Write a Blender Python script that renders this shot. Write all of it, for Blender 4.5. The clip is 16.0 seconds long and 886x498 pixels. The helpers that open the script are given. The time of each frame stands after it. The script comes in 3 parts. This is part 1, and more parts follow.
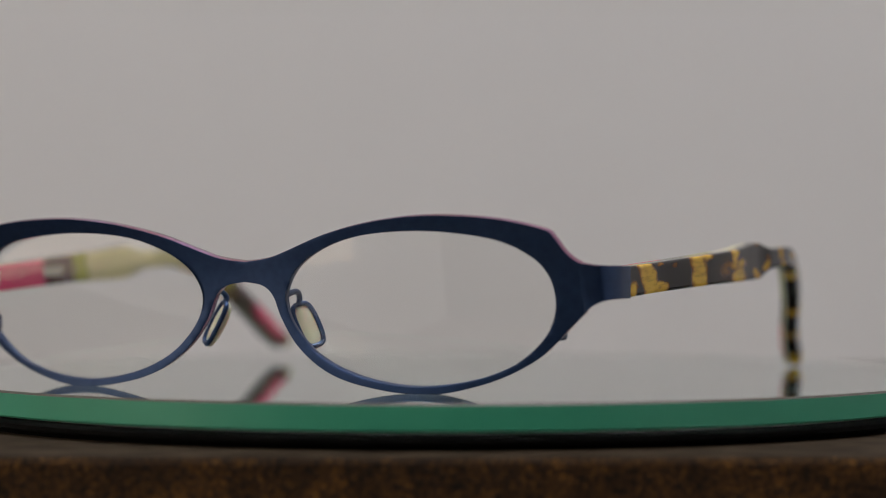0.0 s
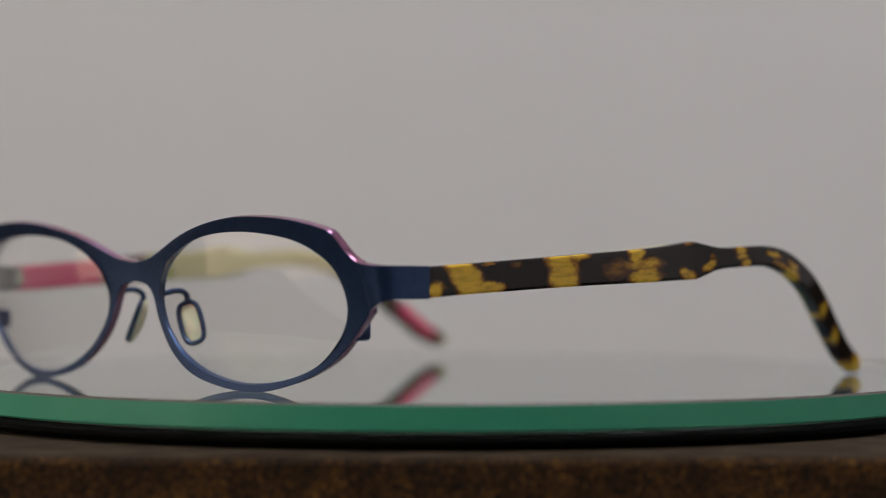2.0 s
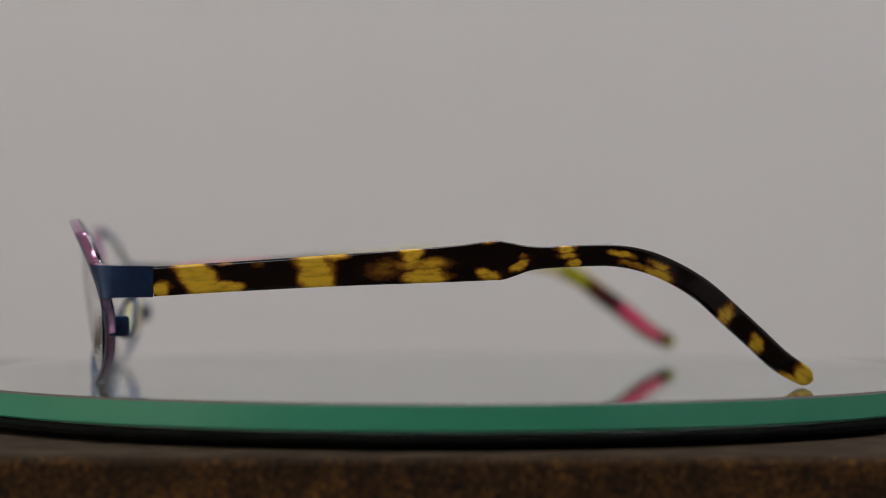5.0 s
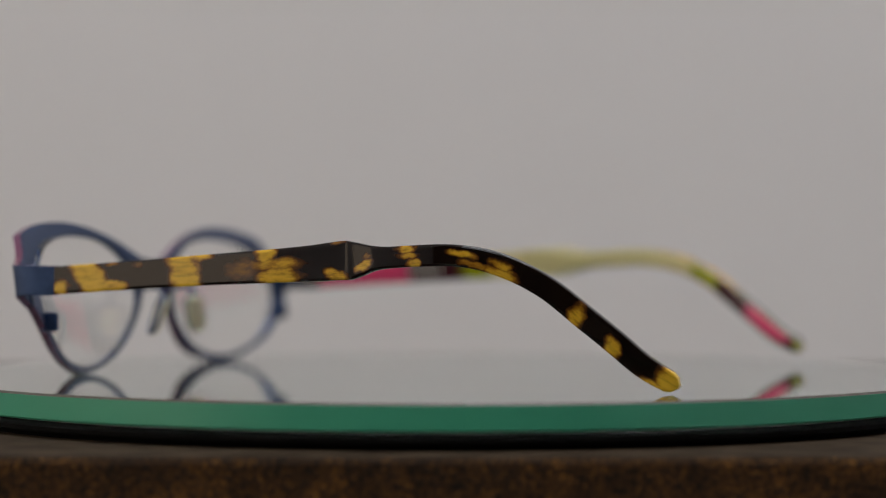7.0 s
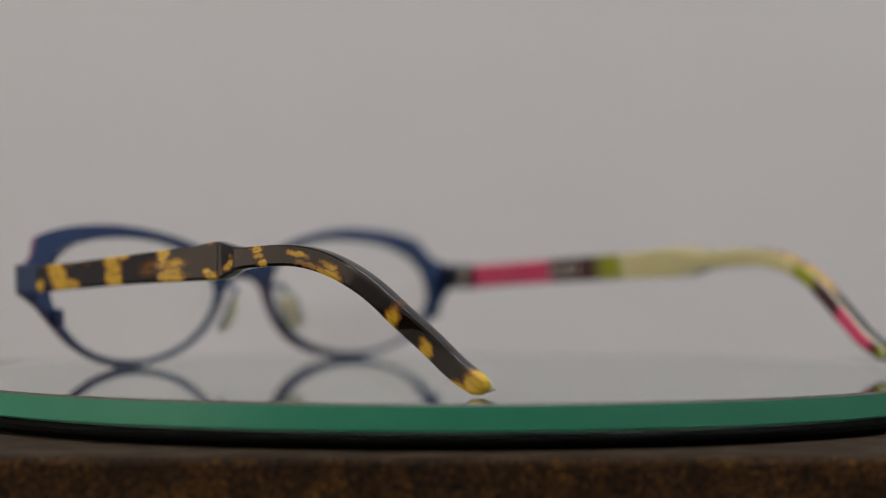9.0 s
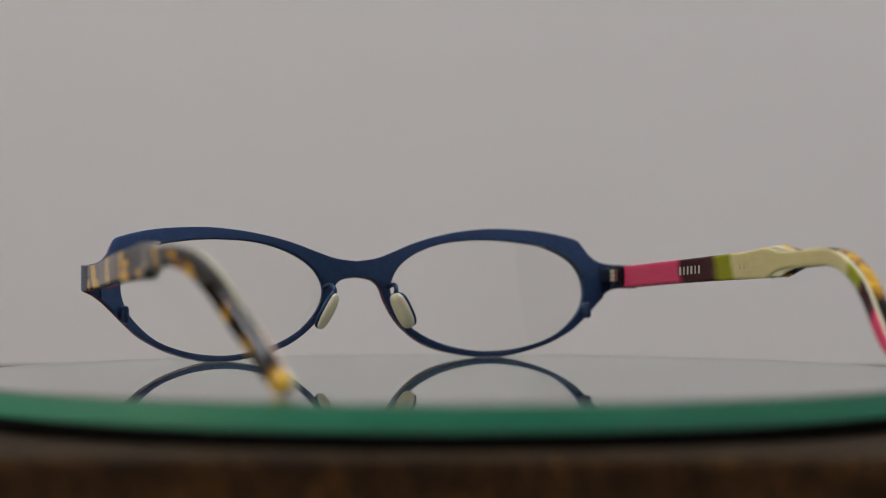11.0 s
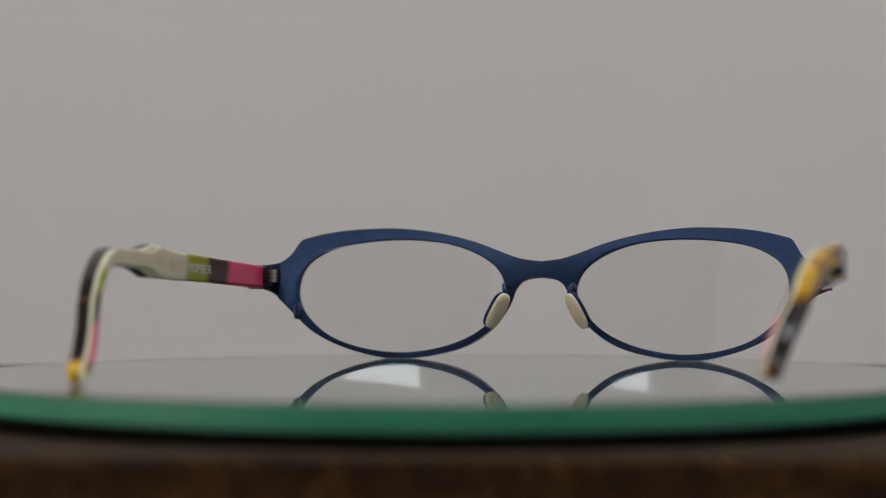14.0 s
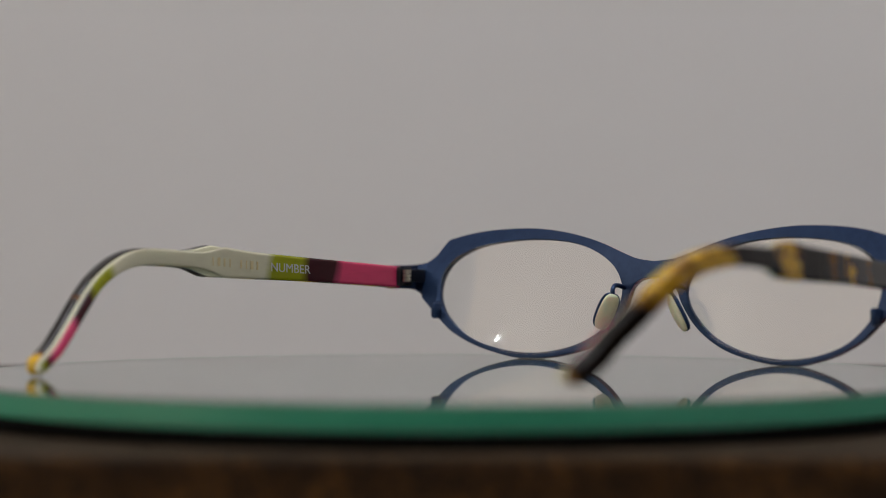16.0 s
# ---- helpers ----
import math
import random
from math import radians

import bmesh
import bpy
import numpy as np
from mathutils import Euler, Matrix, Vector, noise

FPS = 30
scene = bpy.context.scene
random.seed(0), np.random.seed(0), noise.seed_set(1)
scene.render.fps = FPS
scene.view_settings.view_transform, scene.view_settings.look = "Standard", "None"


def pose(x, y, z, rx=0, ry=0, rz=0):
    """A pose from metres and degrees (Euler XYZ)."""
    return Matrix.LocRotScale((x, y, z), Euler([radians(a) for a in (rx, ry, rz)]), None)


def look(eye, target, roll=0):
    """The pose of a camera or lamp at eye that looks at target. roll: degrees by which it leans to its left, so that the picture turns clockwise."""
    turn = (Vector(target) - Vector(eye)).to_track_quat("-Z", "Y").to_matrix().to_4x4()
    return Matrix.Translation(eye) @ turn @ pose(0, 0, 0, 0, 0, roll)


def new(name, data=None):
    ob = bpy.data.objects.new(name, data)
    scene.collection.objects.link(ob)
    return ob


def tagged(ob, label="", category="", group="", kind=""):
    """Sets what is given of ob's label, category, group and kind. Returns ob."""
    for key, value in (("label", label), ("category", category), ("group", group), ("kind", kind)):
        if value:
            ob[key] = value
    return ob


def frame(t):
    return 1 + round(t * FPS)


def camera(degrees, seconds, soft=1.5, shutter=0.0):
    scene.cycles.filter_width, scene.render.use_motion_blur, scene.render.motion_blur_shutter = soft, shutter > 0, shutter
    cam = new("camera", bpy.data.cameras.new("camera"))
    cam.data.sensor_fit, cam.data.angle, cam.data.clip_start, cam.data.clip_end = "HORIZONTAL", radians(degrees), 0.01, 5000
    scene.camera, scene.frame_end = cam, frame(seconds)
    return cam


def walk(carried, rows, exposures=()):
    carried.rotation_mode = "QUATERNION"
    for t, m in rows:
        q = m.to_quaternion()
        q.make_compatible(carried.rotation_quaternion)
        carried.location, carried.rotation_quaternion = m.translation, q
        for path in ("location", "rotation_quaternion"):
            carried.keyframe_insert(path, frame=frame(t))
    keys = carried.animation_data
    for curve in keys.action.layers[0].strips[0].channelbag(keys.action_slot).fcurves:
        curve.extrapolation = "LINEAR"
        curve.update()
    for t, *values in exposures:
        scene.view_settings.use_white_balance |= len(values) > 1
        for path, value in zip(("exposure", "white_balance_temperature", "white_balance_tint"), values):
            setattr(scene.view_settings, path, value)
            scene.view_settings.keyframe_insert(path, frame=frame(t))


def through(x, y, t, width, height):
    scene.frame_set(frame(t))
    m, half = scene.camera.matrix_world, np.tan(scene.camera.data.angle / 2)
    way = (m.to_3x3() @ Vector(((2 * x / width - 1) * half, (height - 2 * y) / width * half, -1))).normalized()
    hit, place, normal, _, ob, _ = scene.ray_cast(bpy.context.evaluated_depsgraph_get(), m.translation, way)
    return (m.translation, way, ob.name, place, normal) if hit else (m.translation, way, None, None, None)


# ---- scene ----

# ---------------------------------------------------------------- camera
EYE = (-0.0006, -0.4483, 0.0216)          # a hand's height over the glass, under half a metre off
cam = camera(22.15, 16.0, soft=1.0)
walk(cam, [(0.0, pose(*EYE, 90.385, 0, 0)), (16.0, pose(*EYE, 90.385, 0, 0))],
     exposures=[(0.0, -0.03), (9.2, -0.03), (12.0, 0.0), (13.0, -0.05), (14.0, -0.12), (16.0, -0.13)])

# the lens is focused on the near edge first and racked to the front frame later
focus = new("focus_mark")
cam.data.dof.use_dof = True
cam.data.dof.focus_object = focus
cam.data.dof.aperture_fstop = 9.5

# ---------------------------------------------------------------- light
world = bpy.data.worlds.new("room_air")
scene.world = world
world.use_nodes = True
world.node_tree.nodes["Background"].inputs[0].default_value = (0.9, 0.95, 1.0, 1)
world.node_tree.nodes["Background"].inputs[1].default_value = 0.02

panel_light = bpy.data.lights.new("ceiling_panel_light", "AREA")
panel_light.shape, panel_light.size, panel_light.size_y = "RECTANGLE", 1.2, 0.6
panel_light.energy, panel_light.color = 28.2, (0.955, 0.975, 1.05)
new("ceiling_panel_light", panel_light).matrix_world = look((0.32, -0.16, 2.29), (0.32, -0.16, 0.0))

WARM_BULB, COOL_BULB = (-1.13, -1.50, 0.93), (-1.73, -1.10, 0.715)
for place, watts, tint in ((WARM_BULB, 8.0, (1.0, 0.95, 0.86)), (COOL_BULB, 3.6, (0.90, 0.96, 1.0))):
    bulb_light = bpy.data.lights.new("pendant_bulb_light", "POINT")
    bulb_light.energy, bulb_light.color, bulb_light.shadow_soft_size = watts, tint, 0.014
    new("pendant_bulb_light", bulb_light).matrix_world = pose(*place)


# ---------------------------------------------------------------- materials


def material(name):
    m = bpy.data.materials.new(name)
    m.use_nodes = True
    return m, m.node_tree.nodes, m.node_tree.links, m.node_tree.nodes["Principled BSDF"]


def put(sh, **values):
    for key, value in values.items():
        sh.inputs[key.replace("_", " ")].default_value = value


def ramp(nodes, stops, mode="LINEAR"):
    r = nodes.new("ShaderNodeValToRGB")
    r.color_ramp.interpolation = mode
    e = r.color_ramp.elements
    while len(e) < len(stops):
        e.new(0.5)
    for el, (p, c) in zip(e, stops):
        el.position, el.color = p, (*c, 1)
    return r


def noise_node(nodes, links, scale, detail=4.0, rough=0.5, vec=None):
    n = nodes.new("ShaderNodeTexNoise")
    n.inputs["Scale"].default_value, n.inputs["Detail"].default_value, n.inputs["Roughness"].default_value = scale, detail, rough
    if vec is None:
        vec = nodes.new("ShaderNodeTexCoord").outputs["Object"]
    links.new(vec, n.inputs["Vector"])
    return n


def bump(nodes, links, sh, source, strength, distance):
    b = nodes.new("ShaderNodeBump")
    b.inputs["Strength"].default_value, b.inputs["Distance"].default_value = strength, distance
    links.new(source, b.inputs["Height"])
    links.new(b.outputs["Normal"], sh.inputs["Normal"])


def speckled(name, stops, scale, rough=0.5, metal=0.0, bump_strength=0.1, bump_distance=0.0005, detail=4.0):
    m, nodes, links, sh = material(name)
    n = noise_node(nodes, links, scale, detail)
    r = ramp(nodes, stops)
    links.new(n.outputs["Fac"], r.inputs["Fac"])
    links.new(r.outputs["Color"], sh.inputs["Base Color"])
    put(sh, Roughness=rough, Metallic=metal)
    n2 = noise_node(nodes, links, scale * 6, 3)
    bump(nodes, links, sh, n2.outputs["Fac"], bump_strength, bump_distance)
    return m


def temple_bands(name, bands, ground, warp, slant, scale, rough, soft=0.5, through=0.0, streak=0.0, edge=None):
    """Colour bands along the temple (y), bent by noise: bands are (from, to, colour) in millimetres."""
    m, nodes, links, sh = material(name)
    co = nodes.new("ShaderNodeTexCoord").outputs["Object"]
    along = nodes.new("ShaderNodeUVMap")
    along.uv_map = "along"
    sep = nodes.new("ShaderNodeSeparateXYZ")
    links.new(along.outputs["UV"], sep.inputs[0])

    def maths(op, a, b):
        k = nodes.new("ShaderNodeMath")
        k.operation = op
        for i, v in enumerate((a, b)):
            if isinstance(v, float):
                k.inputs[i].default_value = v
            else:
                links.new(v, k.inputs[i])
        return k.outputs[0]
    n = noise_node(nodes, links, scale, 4.0, 0.5, co)
    bent = maths("MULTIPLY", maths("SUBTRACT", n.outputs["Fac"], 0.5), warp)
    lean = maths("MULTIPLY", sep.outputs["Y"], slant)
    y = maths("ADD", maths("ADD", sep.outputs["X"], bent), lean)
    halves = []
    for lo, hi in ((5.0, 47.0), (43.0, 94.0), (92.0, 140.0)):
        mine = [b for b in bands if b[1] > lo and b[0] < hi]
        stops = [(lo - 1, ground)]
        for k, (a, b, c) in enumerate(mine):
            if not (k and mine[k - 1][1] > a - 0.1):
                stops.append((a - soft, ground))
                if edge:
                    stops.append((a, edge))
            stops += [(a + soft, c), (b - soft, c)]
            joined = k + 1 < len(mine) and mine[k + 1][0] < b + 0.1
            if not joined:
                if edge:
                    stops.append((b, edge))
                stops.append((b + soft, ground))
        stops = [(min(max((p - lo) / (hi - lo), 0.0), 1.0), c) for p, c in stops]
        r = ramp(nodes, stops[:32])
        links.new(maths("DIVIDE", maths("SUBTRACT", y, lo / 1000), (hi - lo) / 1000), r.inputs["Fac"])
        halves.append(r.outputs["Color"])
    whole = halves[0]
    for at, after in ((0.045, halves[1]), (0.093, halves[2])):
        join = nodes.new("ShaderNodeMix")
        join.data_type = "RGBA"
        links.new(maths("GREATER_THAN", y, at), join.inputs["Factor"])
        links.new(whole, join.inputs["A"])
        links.new(after, join.inputs["B"])
        whole = join.outputs["Result"]
    # cloudy depth and combed streaks in the plastic
    comb = nodes.new("ShaderNodeMapping")
    comb.inputs["Scale"].default_value = (1.0, 0.28, 1.7)
    comb.inputs["Rotation"].default_value = (0.35, 0, 0)
    links.new(co, comb.inputs["Vector"])
    n3 = noise_node(nodes, links, 640, 5, 0.65, comb.outputs["Vector"])
    cloud = ramp(nodes, [(0.32, (0.30, 0.20, 0.12)), (0.50, (0.85, 0.78, 0.66)), (0.68, (1.0, 1.0, 1.0))])
    links.new(n3.outputs["Fac"], cloud.inputs["Fac"])
    mix = nodes.new("ShaderNodeMix")
    mix.data_type, mix.blend_type = "RGBA", "MULTIPLY"
    mix.inputs["Factor"].default_value = streak
    links.new(whole, mix.inputs["A"])
    links.new(cloud.outputs["Color"], mix.inputs["B"])
    colour = mix.outputs["Result"]
    if edge:  # dark clouds eat into the amber patches
        n4 = noise_node(nodes, links, 230, 2, 0.5, co)
        eat = ramp(nodes, [(0.31, (0.05, 0.03, 0.02)), (0.40, (0.45, 0.30, 0.18)), (0.50, (1.0, 1.0, 1.0))])
        links.new(n4.outputs["Fac"], eat.inputs["Fac"])
        mix2 = nodes.new("ShaderNodeMix")
        mix2.data_type, mix2.blend_type = "RGBA", "MULTIPLY"
        mix2.inputs["Factor"].default_value = 0.8
        links.new(colour, mix2.inputs["A"])
        links.new(eat.outputs["Color"], mix2.inputs["B"])
        colour = mix2.outputs["Result"]
    links.new(colour, sh.inputs["Base Color"])
    put(sh, Roughness=rough, IOR=1.49, Specular_IOR_Level=0.5)
    if through:
        tr = nodes.new("ShaderNodeBsdfTranslucent")
        links.new(colour, tr.inputs["Color"])
        both = nodes.new("ShaderNodeMixShader")
        both.inputs[0].default_value = through
        links.new(sh.outputs[0], both.inputs[1])
        links.new(tr.outputs[0], both.inputs[2])
        links.new(both.outputs[0], nodes["Material Output"].inputs["Surface"])
    return m


DARK, AMBER, RUST = (0.008, 0.0035, 0.0022), (0.97, 0.61, 0.05), (0.16, 0.062, 0.009)
HONEY = (0.34, 0.17, 0.016)
# clear amber clouds in the dark acetate: (along, across, half length, half width, lean, strength), in millimetres
SHAFT_CLOUDS = [(12.8, -1.6, 1.4, 1.3, 0.3, 1.0), (18.9, 0.2, 2.5, 6.5, 0.52, 1.0), (23.4, -1.9, 3.2, 1.0, 0.0, 0.9), (23.8, 2.3, 1.2, 0.4, 0.0, 0.5), (29.3, 1.7, 0.9, 0.5, 0.0, 0.45),
                (39.0, 0.0, 2.7, 6.5, 0.28, 1.0), (42.0, 2.3, 2.6, 0.7, 0.1, 0.8), (50.6, -0.2, 3.2, 1.6, 0.0, 0.42), (55.5, 2.2, 1.8, 1.2, 0.2, 0.95), (57.0, 0.2, 4.8, 1.0, 0.0, 0.72),
                (57.8, -2.0, 3.5, 1.3, 0.0, 1.0), (68.5, -2.4, 2.0, 1.2, -0.4, 0.85)]
HOOK_CLOUDS = [(69.0, 3.1, 1.2, 0.4, 0.0, 0.45), (73.9, -1.2, 1.8, 0.8, 0.5, 0.75), (74.6, 0.5, 1.1, 0.5, 0.0, 0.5), (81.7, 1.4, 1.6, 0.7, 0.0, 0.95), (82.0, 0.2, 1.6, 0.6, 0.0, 0.7),
               (82.8, -1.2, 1.2, 0.7, 0.0, 0.9), (91.4, 0.4, 2.2, 0.6, 0.0, 0.8), (93.6, -1.0, 2.8, 0.6, 0.0, 0.6), (98.2, 0.3, 1.8, 0.7, 0.0, 0.75), (98.7, -1.3, 2.8, 1.0, 0.0, 1.0),
               (113.3, -0.5, 1.4, 2.0, 0.35, 0.85), (121.0, -0.7, 1.5, 1.1, -0.4, 0.9), (133.4, 0.2, 3.3, 3.2, 0.0, 1.05), (130.6, -1.9, 2.8, 0.9, 0.0, 0.95)]


def clouded_acetate(name, clouds):
    """Dark acetate with soft-edged amber clouds, each a leaning oval on the unrolled temple."""
    m, nodes, links, sh = material(name)
    along = nodes.new("ShaderNodeUVMap")
    along.uv_map = "along"

    def vmath(op, a, b):
        k = nodes.new("ShaderNodeVectorMath")
        k.operation = op
        for socket, v in zip(k.inputs, (a, b)):
            if isinstance(v, tuple):
                socket.default_value = v
            else:
                links.new(v, socket)
        return k.outputs["Value"] if op == "LENGTH" else k.outputs["Vector"]
    n = noise_node(nodes, links, 300, 3.0, 0.55, along.outputs["UV"])
    shift = vmath("MULTIPLY", vmath("SUBTRACT", n.outputs["Color"], (0.5, 0.5, 0.5)), (0.0034, 0.0020, 0.0))
    where = vmath("ADD", along.outputs["UV"], shift)
    most = None
    for s0, w0, a, b, lean, strength in clouds:
        mp = nodes.new("ShaderNodeMapping")
        mp.vector_type = "TEXTURE"
        mp.inputs["Location"].default_value = (s0 / 1000, w0 / 1000, 0)
        mp.inputs["Rotation"].default_value = (0, 0, lean)
        mp.inputs["Scale"].default_value = (a / 1000, b / 1000, 1)
        links.new(where, mp.inputs["Vector"])
        fall = nodes.new("ShaderNodeMapRange")
        fall.interpolation_type = "SMOOTHSTEP"
        for key, v in (("From Min", 1.72), ("From Max", 0.50), ("To Min", 0.0), ("To Max", strength)):
            fall.inputs[key].default_value = v
        links.new(vmath("LENGTH", mp.outputs["Vector"], (0.0, 0.0, 0.0)), fall.inputs["Value"])
        if most is None:
            most = fall.outputs["Result"]
        else:
            k = nodes.new("ShaderNodeMath")
            k.operation = "MAXIMUM"
            links.new(most, k.inputs[0])
            links.new(fall.outputs["Result"], k.inputs[1])
            most = k.outputs[0]
    frayed = noise_node(nodes, links, 900, 5, 0.65, None)
    torn = nodes.new("ShaderNodeMapping")
    torn.inputs["Scale"].default_value = (0.30, 0.9, 1.0)
    torn.inputs["Rotation"].default_value = (0, 0, 0.25)
    links.new(along.outputs["UV"], torn.inputs["Vector"])
    links.new(torn.outputs["Vector"], frayed.inputs["Vector"])
    fray = nodes.new("ShaderNodeMapRange")
    for key, v in (("From Min", 0.3), ("From Max", 0.7), ("To Min", 0.62), ("To Max", 1.22)):
        fray.inputs[key].default_value = v
    links.new(frayed.outputs["Fac"], fray.inputs["Value"])
    k = nodes.new("ShaderNodeMath")
    k.operation = "MULTIPLY"
    links.new(most, k.inputs[0])
    links.new(fray.outputs["Result"], k.inputs[1])
    most = k.outputs[0]
    r = ramp(nodes, [(0.0, DARK), (0.15, (0.022, 0.008, 0.004)), (0.34, (0.13, 0.048, 0.009)), (0.54, (0.46, 0.21, 0.018)), (0.76, (0.85, 0.50, 0.036)), (1.0, AMBER)])
    links.new(most, r.inputs["Fac"])
    # combed streaks along the sheet
    comb = nodes.new("ShaderNodeMapping")
    comb.inputs["Scale"].default_value = (0.16, 1.5, 1.0)
    comb.inputs["Rotation"].default_value = (0, 0, 0.08)
    links.new(along.outputs["UV"], comb.inputs["Vector"])
    n2 = noise_node(nodes, links, 760, 4, 0.6, comb.outputs["Vector"])
    streaks = ramp(nodes, [(0.34, (0.50, 0.42, 0.30)), (0.46, (0.92, 0.90, 0.86)), (0.66, (1.0, 1.0, 1.0))])
    links.new(n2.outputs["Fac"], streaks.inputs["Fac"])
    mix = nodes.new("ShaderNodeMix")
    mix.data_type, mix.blend_type = "RGBA", "MULTIPLY"
    mix.inputs["Factor"].default_value = 0.5
    links.new(r.outputs["Color"], mix.inputs["A"])
    links.new(streaks.outputs["Color"], mix.inputs["B"])
    links.new(mix.outputs["Result"], sh.inputs["Base Color"])
    put(sh, Roughness=0.045, IOR=1.49, Specular_IOR_Level=0.5)
    tr = nodes.new("ShaderNodeBsdfTranslucent")
    links.new(mix.outputs["Result"], tr.inputs["Color"])
    both = nodes.new("ShaderNodeMixShader")
    both.inputs[0].default_value = 0.08
    links.new(sh.outputs[0], both.inputs[1])
    links.new(tr.outputs[0], both.inputs[2])
    links.new(both.outputs[0], nodes["Material Output"].inputs["Surface"])
    return m


TORTOISE_A = clouded_acetate("tortoiseshell_acetate", SHAFT_CLOUDS + HOOK_CLOUDS)
TORTOISE_B = temple_bands("tortoiseshell_acetate_pale", [
    (18, 22, HONEY), (32, 35, HONEY), (43.5, 47, AMBER), (51.5, 54.5, HONEY), (66, 75, AMBER), (90, 112, AMBER), (132, 140, HONEY)],
    DARK, 0.013, -0.5, 230, 0.06, soft=1.2, through=0.2, streak=0.75, edge=RUST)
PINK, PLUM, LIME, CREAM = (0.92, 0.09, 0.24), (0.070, 0.010, 0.016), (0.44, 0.46, 0.012), (0.88, 0.84, 0.66)
HONEY_CREAM = (0.90, 0.82, 0.44)      # over the amber half of the sheet
STRIPES = temple_bands("striped_acetate", [
    (6, 31.8, PINK), (31.8, 41.5, PLUM), (41.5, 52.3, LIME), (101.5, 110, LIME), (110, 118.5, PLUM), (118.5, 129.0, PINK), (129.0, 131, PLUM), (131, 132.2, LIME)],
    CREAM, 0.0030, 0.15, 150, 0.2, soft=1.3, through=0.3, streak=0.10)
STRIPES_B = temple_bands("striped_acetate_plum", [
    (6, 34.3, PINK), (34.3, 47.0, PLUM), (47.0, 53.0, LIME), (101.5, 108, LIME), (108, 117.5, PLUM), (117.5, 129.0, PINK), (129.0, 131, PLUM), (131, 132.2, LIME)],
    HONEY_CREAM, 0.0030, 0.15, 150, 0.2, soft=1.3, through=0.3, streak=0.10)
CREAM_CORE = speckled("cream_acetate", [(0.3, (0.80, 0.77, 0.54)), (0.7, (0.87, 0.84, 0.62))], 90, 0.25, 0, 0.02)
GOLD_PRINT = speckled("gold_print", [(0.3, (0.75, 0.60, 0.30)), (0.7, (0.85, 0.74, 0.45))], 600, 0.35, 0.5, 0.05)
PALE_PRINT = speckled("pale_print", [(0.3, (0.60, 0.58, 0.50)), (0.7, (0.72, 0.70, 0.62))], 600, 0.4, 0, 0.05)
NAVY = speckled("navy_lacquered_metal", [(0.3, (0.022, 0.048, 0.120)), (0.7, (0.030, 0.062, 0.150))], 700, 0.36, 0.62, 0.10, 0.00005)
LILAC = speckled("lilac_metal_edge", [(0.3, (0.30, 0.09, 0.10)), (0.7, (0.38, 0.23, 0.43))], 70, 0.20, 0.85, 0.08, 0.00005)
STEEL = speckled("hinge_steel", [(0.3, (0.50, 0.47, 0.40)), (0.7, (0.66, 0.62, 0.54))], 900, 0.3, 0.9, 0.05, 0.00003)
BLACK_STEEL = speckled("dark_hinge_metal", [(0.3, (0.012, 0.014, 0.022)), (0.7, (0.02, 0.022, 0.03))], 900, 0.35, 0.4, 0.05, 0.00003)
SILICONE = speckled("cream_silicone", [(0.3, (0.74, 0.68, 0.48)), (0.7, (0.84, 0.78, 0.58))], 300, 0.4, 0, 0.05, 0.0001)
put(SILICONE.node_tree.nodes["Principled BSDF"], Subsurface_Weight=0.3, Subsurface_Scale=0.002)
PLATTER = speckled("black_platter_plastic", [(0.3, (0.003, 0.003, 0.003)), (0.7, (0.006, 0.0055, 0.005))], 300, 0.6, 0, 0.08)
put(PLATTER.node_tree.nodes["Principled BSDF"], Specular_IOR_Level=0.08, Roughness=0.8)
WALL = speckled("matt_white_paint", [(0.3, (0.77, 0.755, 0.745)), (0.7, (0.80, 0.785, 0.775))], 2.2, 0.9, 0, 0.05, 0.001, 6)
# for the unseen wall behind the camera: dark, so glossy acetate reflects black
DARK_WALL = speckled("dark_unseen_wall", [(0.3, (0.028, 0.022, 0.018)), (0.7, (0.050, 0.040, 0.032))], 6, 0.6, 0, 0.1, 0.001)
FLOOR = speckled("grey_floor_boards", [(0.3, (0.20, 0.16, 0.12)), (0.7, (0.30, 0.25, 0.20))], 8, 0.6, 0, 0.1, 0.001)
LENS, nodes, links, sh = material("clear_demo_lens")
put(sh, Base_Color=(0.985, 0.985, 0.975, 1), Roughness=0.0, IOR=1.5, Transmission_Weight=1.0)
GLASS, nodes, links, sh = material("polished_plate_glass")
put(sh, Base_Color=(0.80, 0.93, 0.87, 1), Roughness=0.0, IOR=1.52, Transmission_Weight=1.0)
RIM, nodes, links, sh = material("green_glass_edge")
n = noise_node(nodes, links, 60, 3)
r = ramp(nodes, [(0.3, (0.058, 0.385, 0.235)), (0.7, (0.070, 0.425, 0.260))])
links.new(n.outputs["Fac"], r.inputs["Fac"])
links.new(r.outputs["Color"], sh.inputs["Base Color"])
put(sh, Roughness=0.35, IOR=1.5)
CHAMFER = speckled("ground_glass_chamfer", [(0.3, (0.07, 0.065, 0.05)), (0.7, (0.11, 0.10, 0.08))], 800, 0.5, 0, 0.2, 0.0001)
LAMP_GLOW, nodes, links, sh = material("lamp_diffuser")
put(sh, Base_Color=(0.9, 0.9, 0.88, 1), Emission_Color=(1.0, 0.95, 0.9, 1), Emission_Strength=1.5)

SKY_GLOW, nodes, links, sh = material("overcast_sky")
put(sh, Base_Color=(0.8, 0.85, 0.9, 1), Emission_Color=(0.86, 0.94, 1.0, 1), Emission_Strength=4.5)

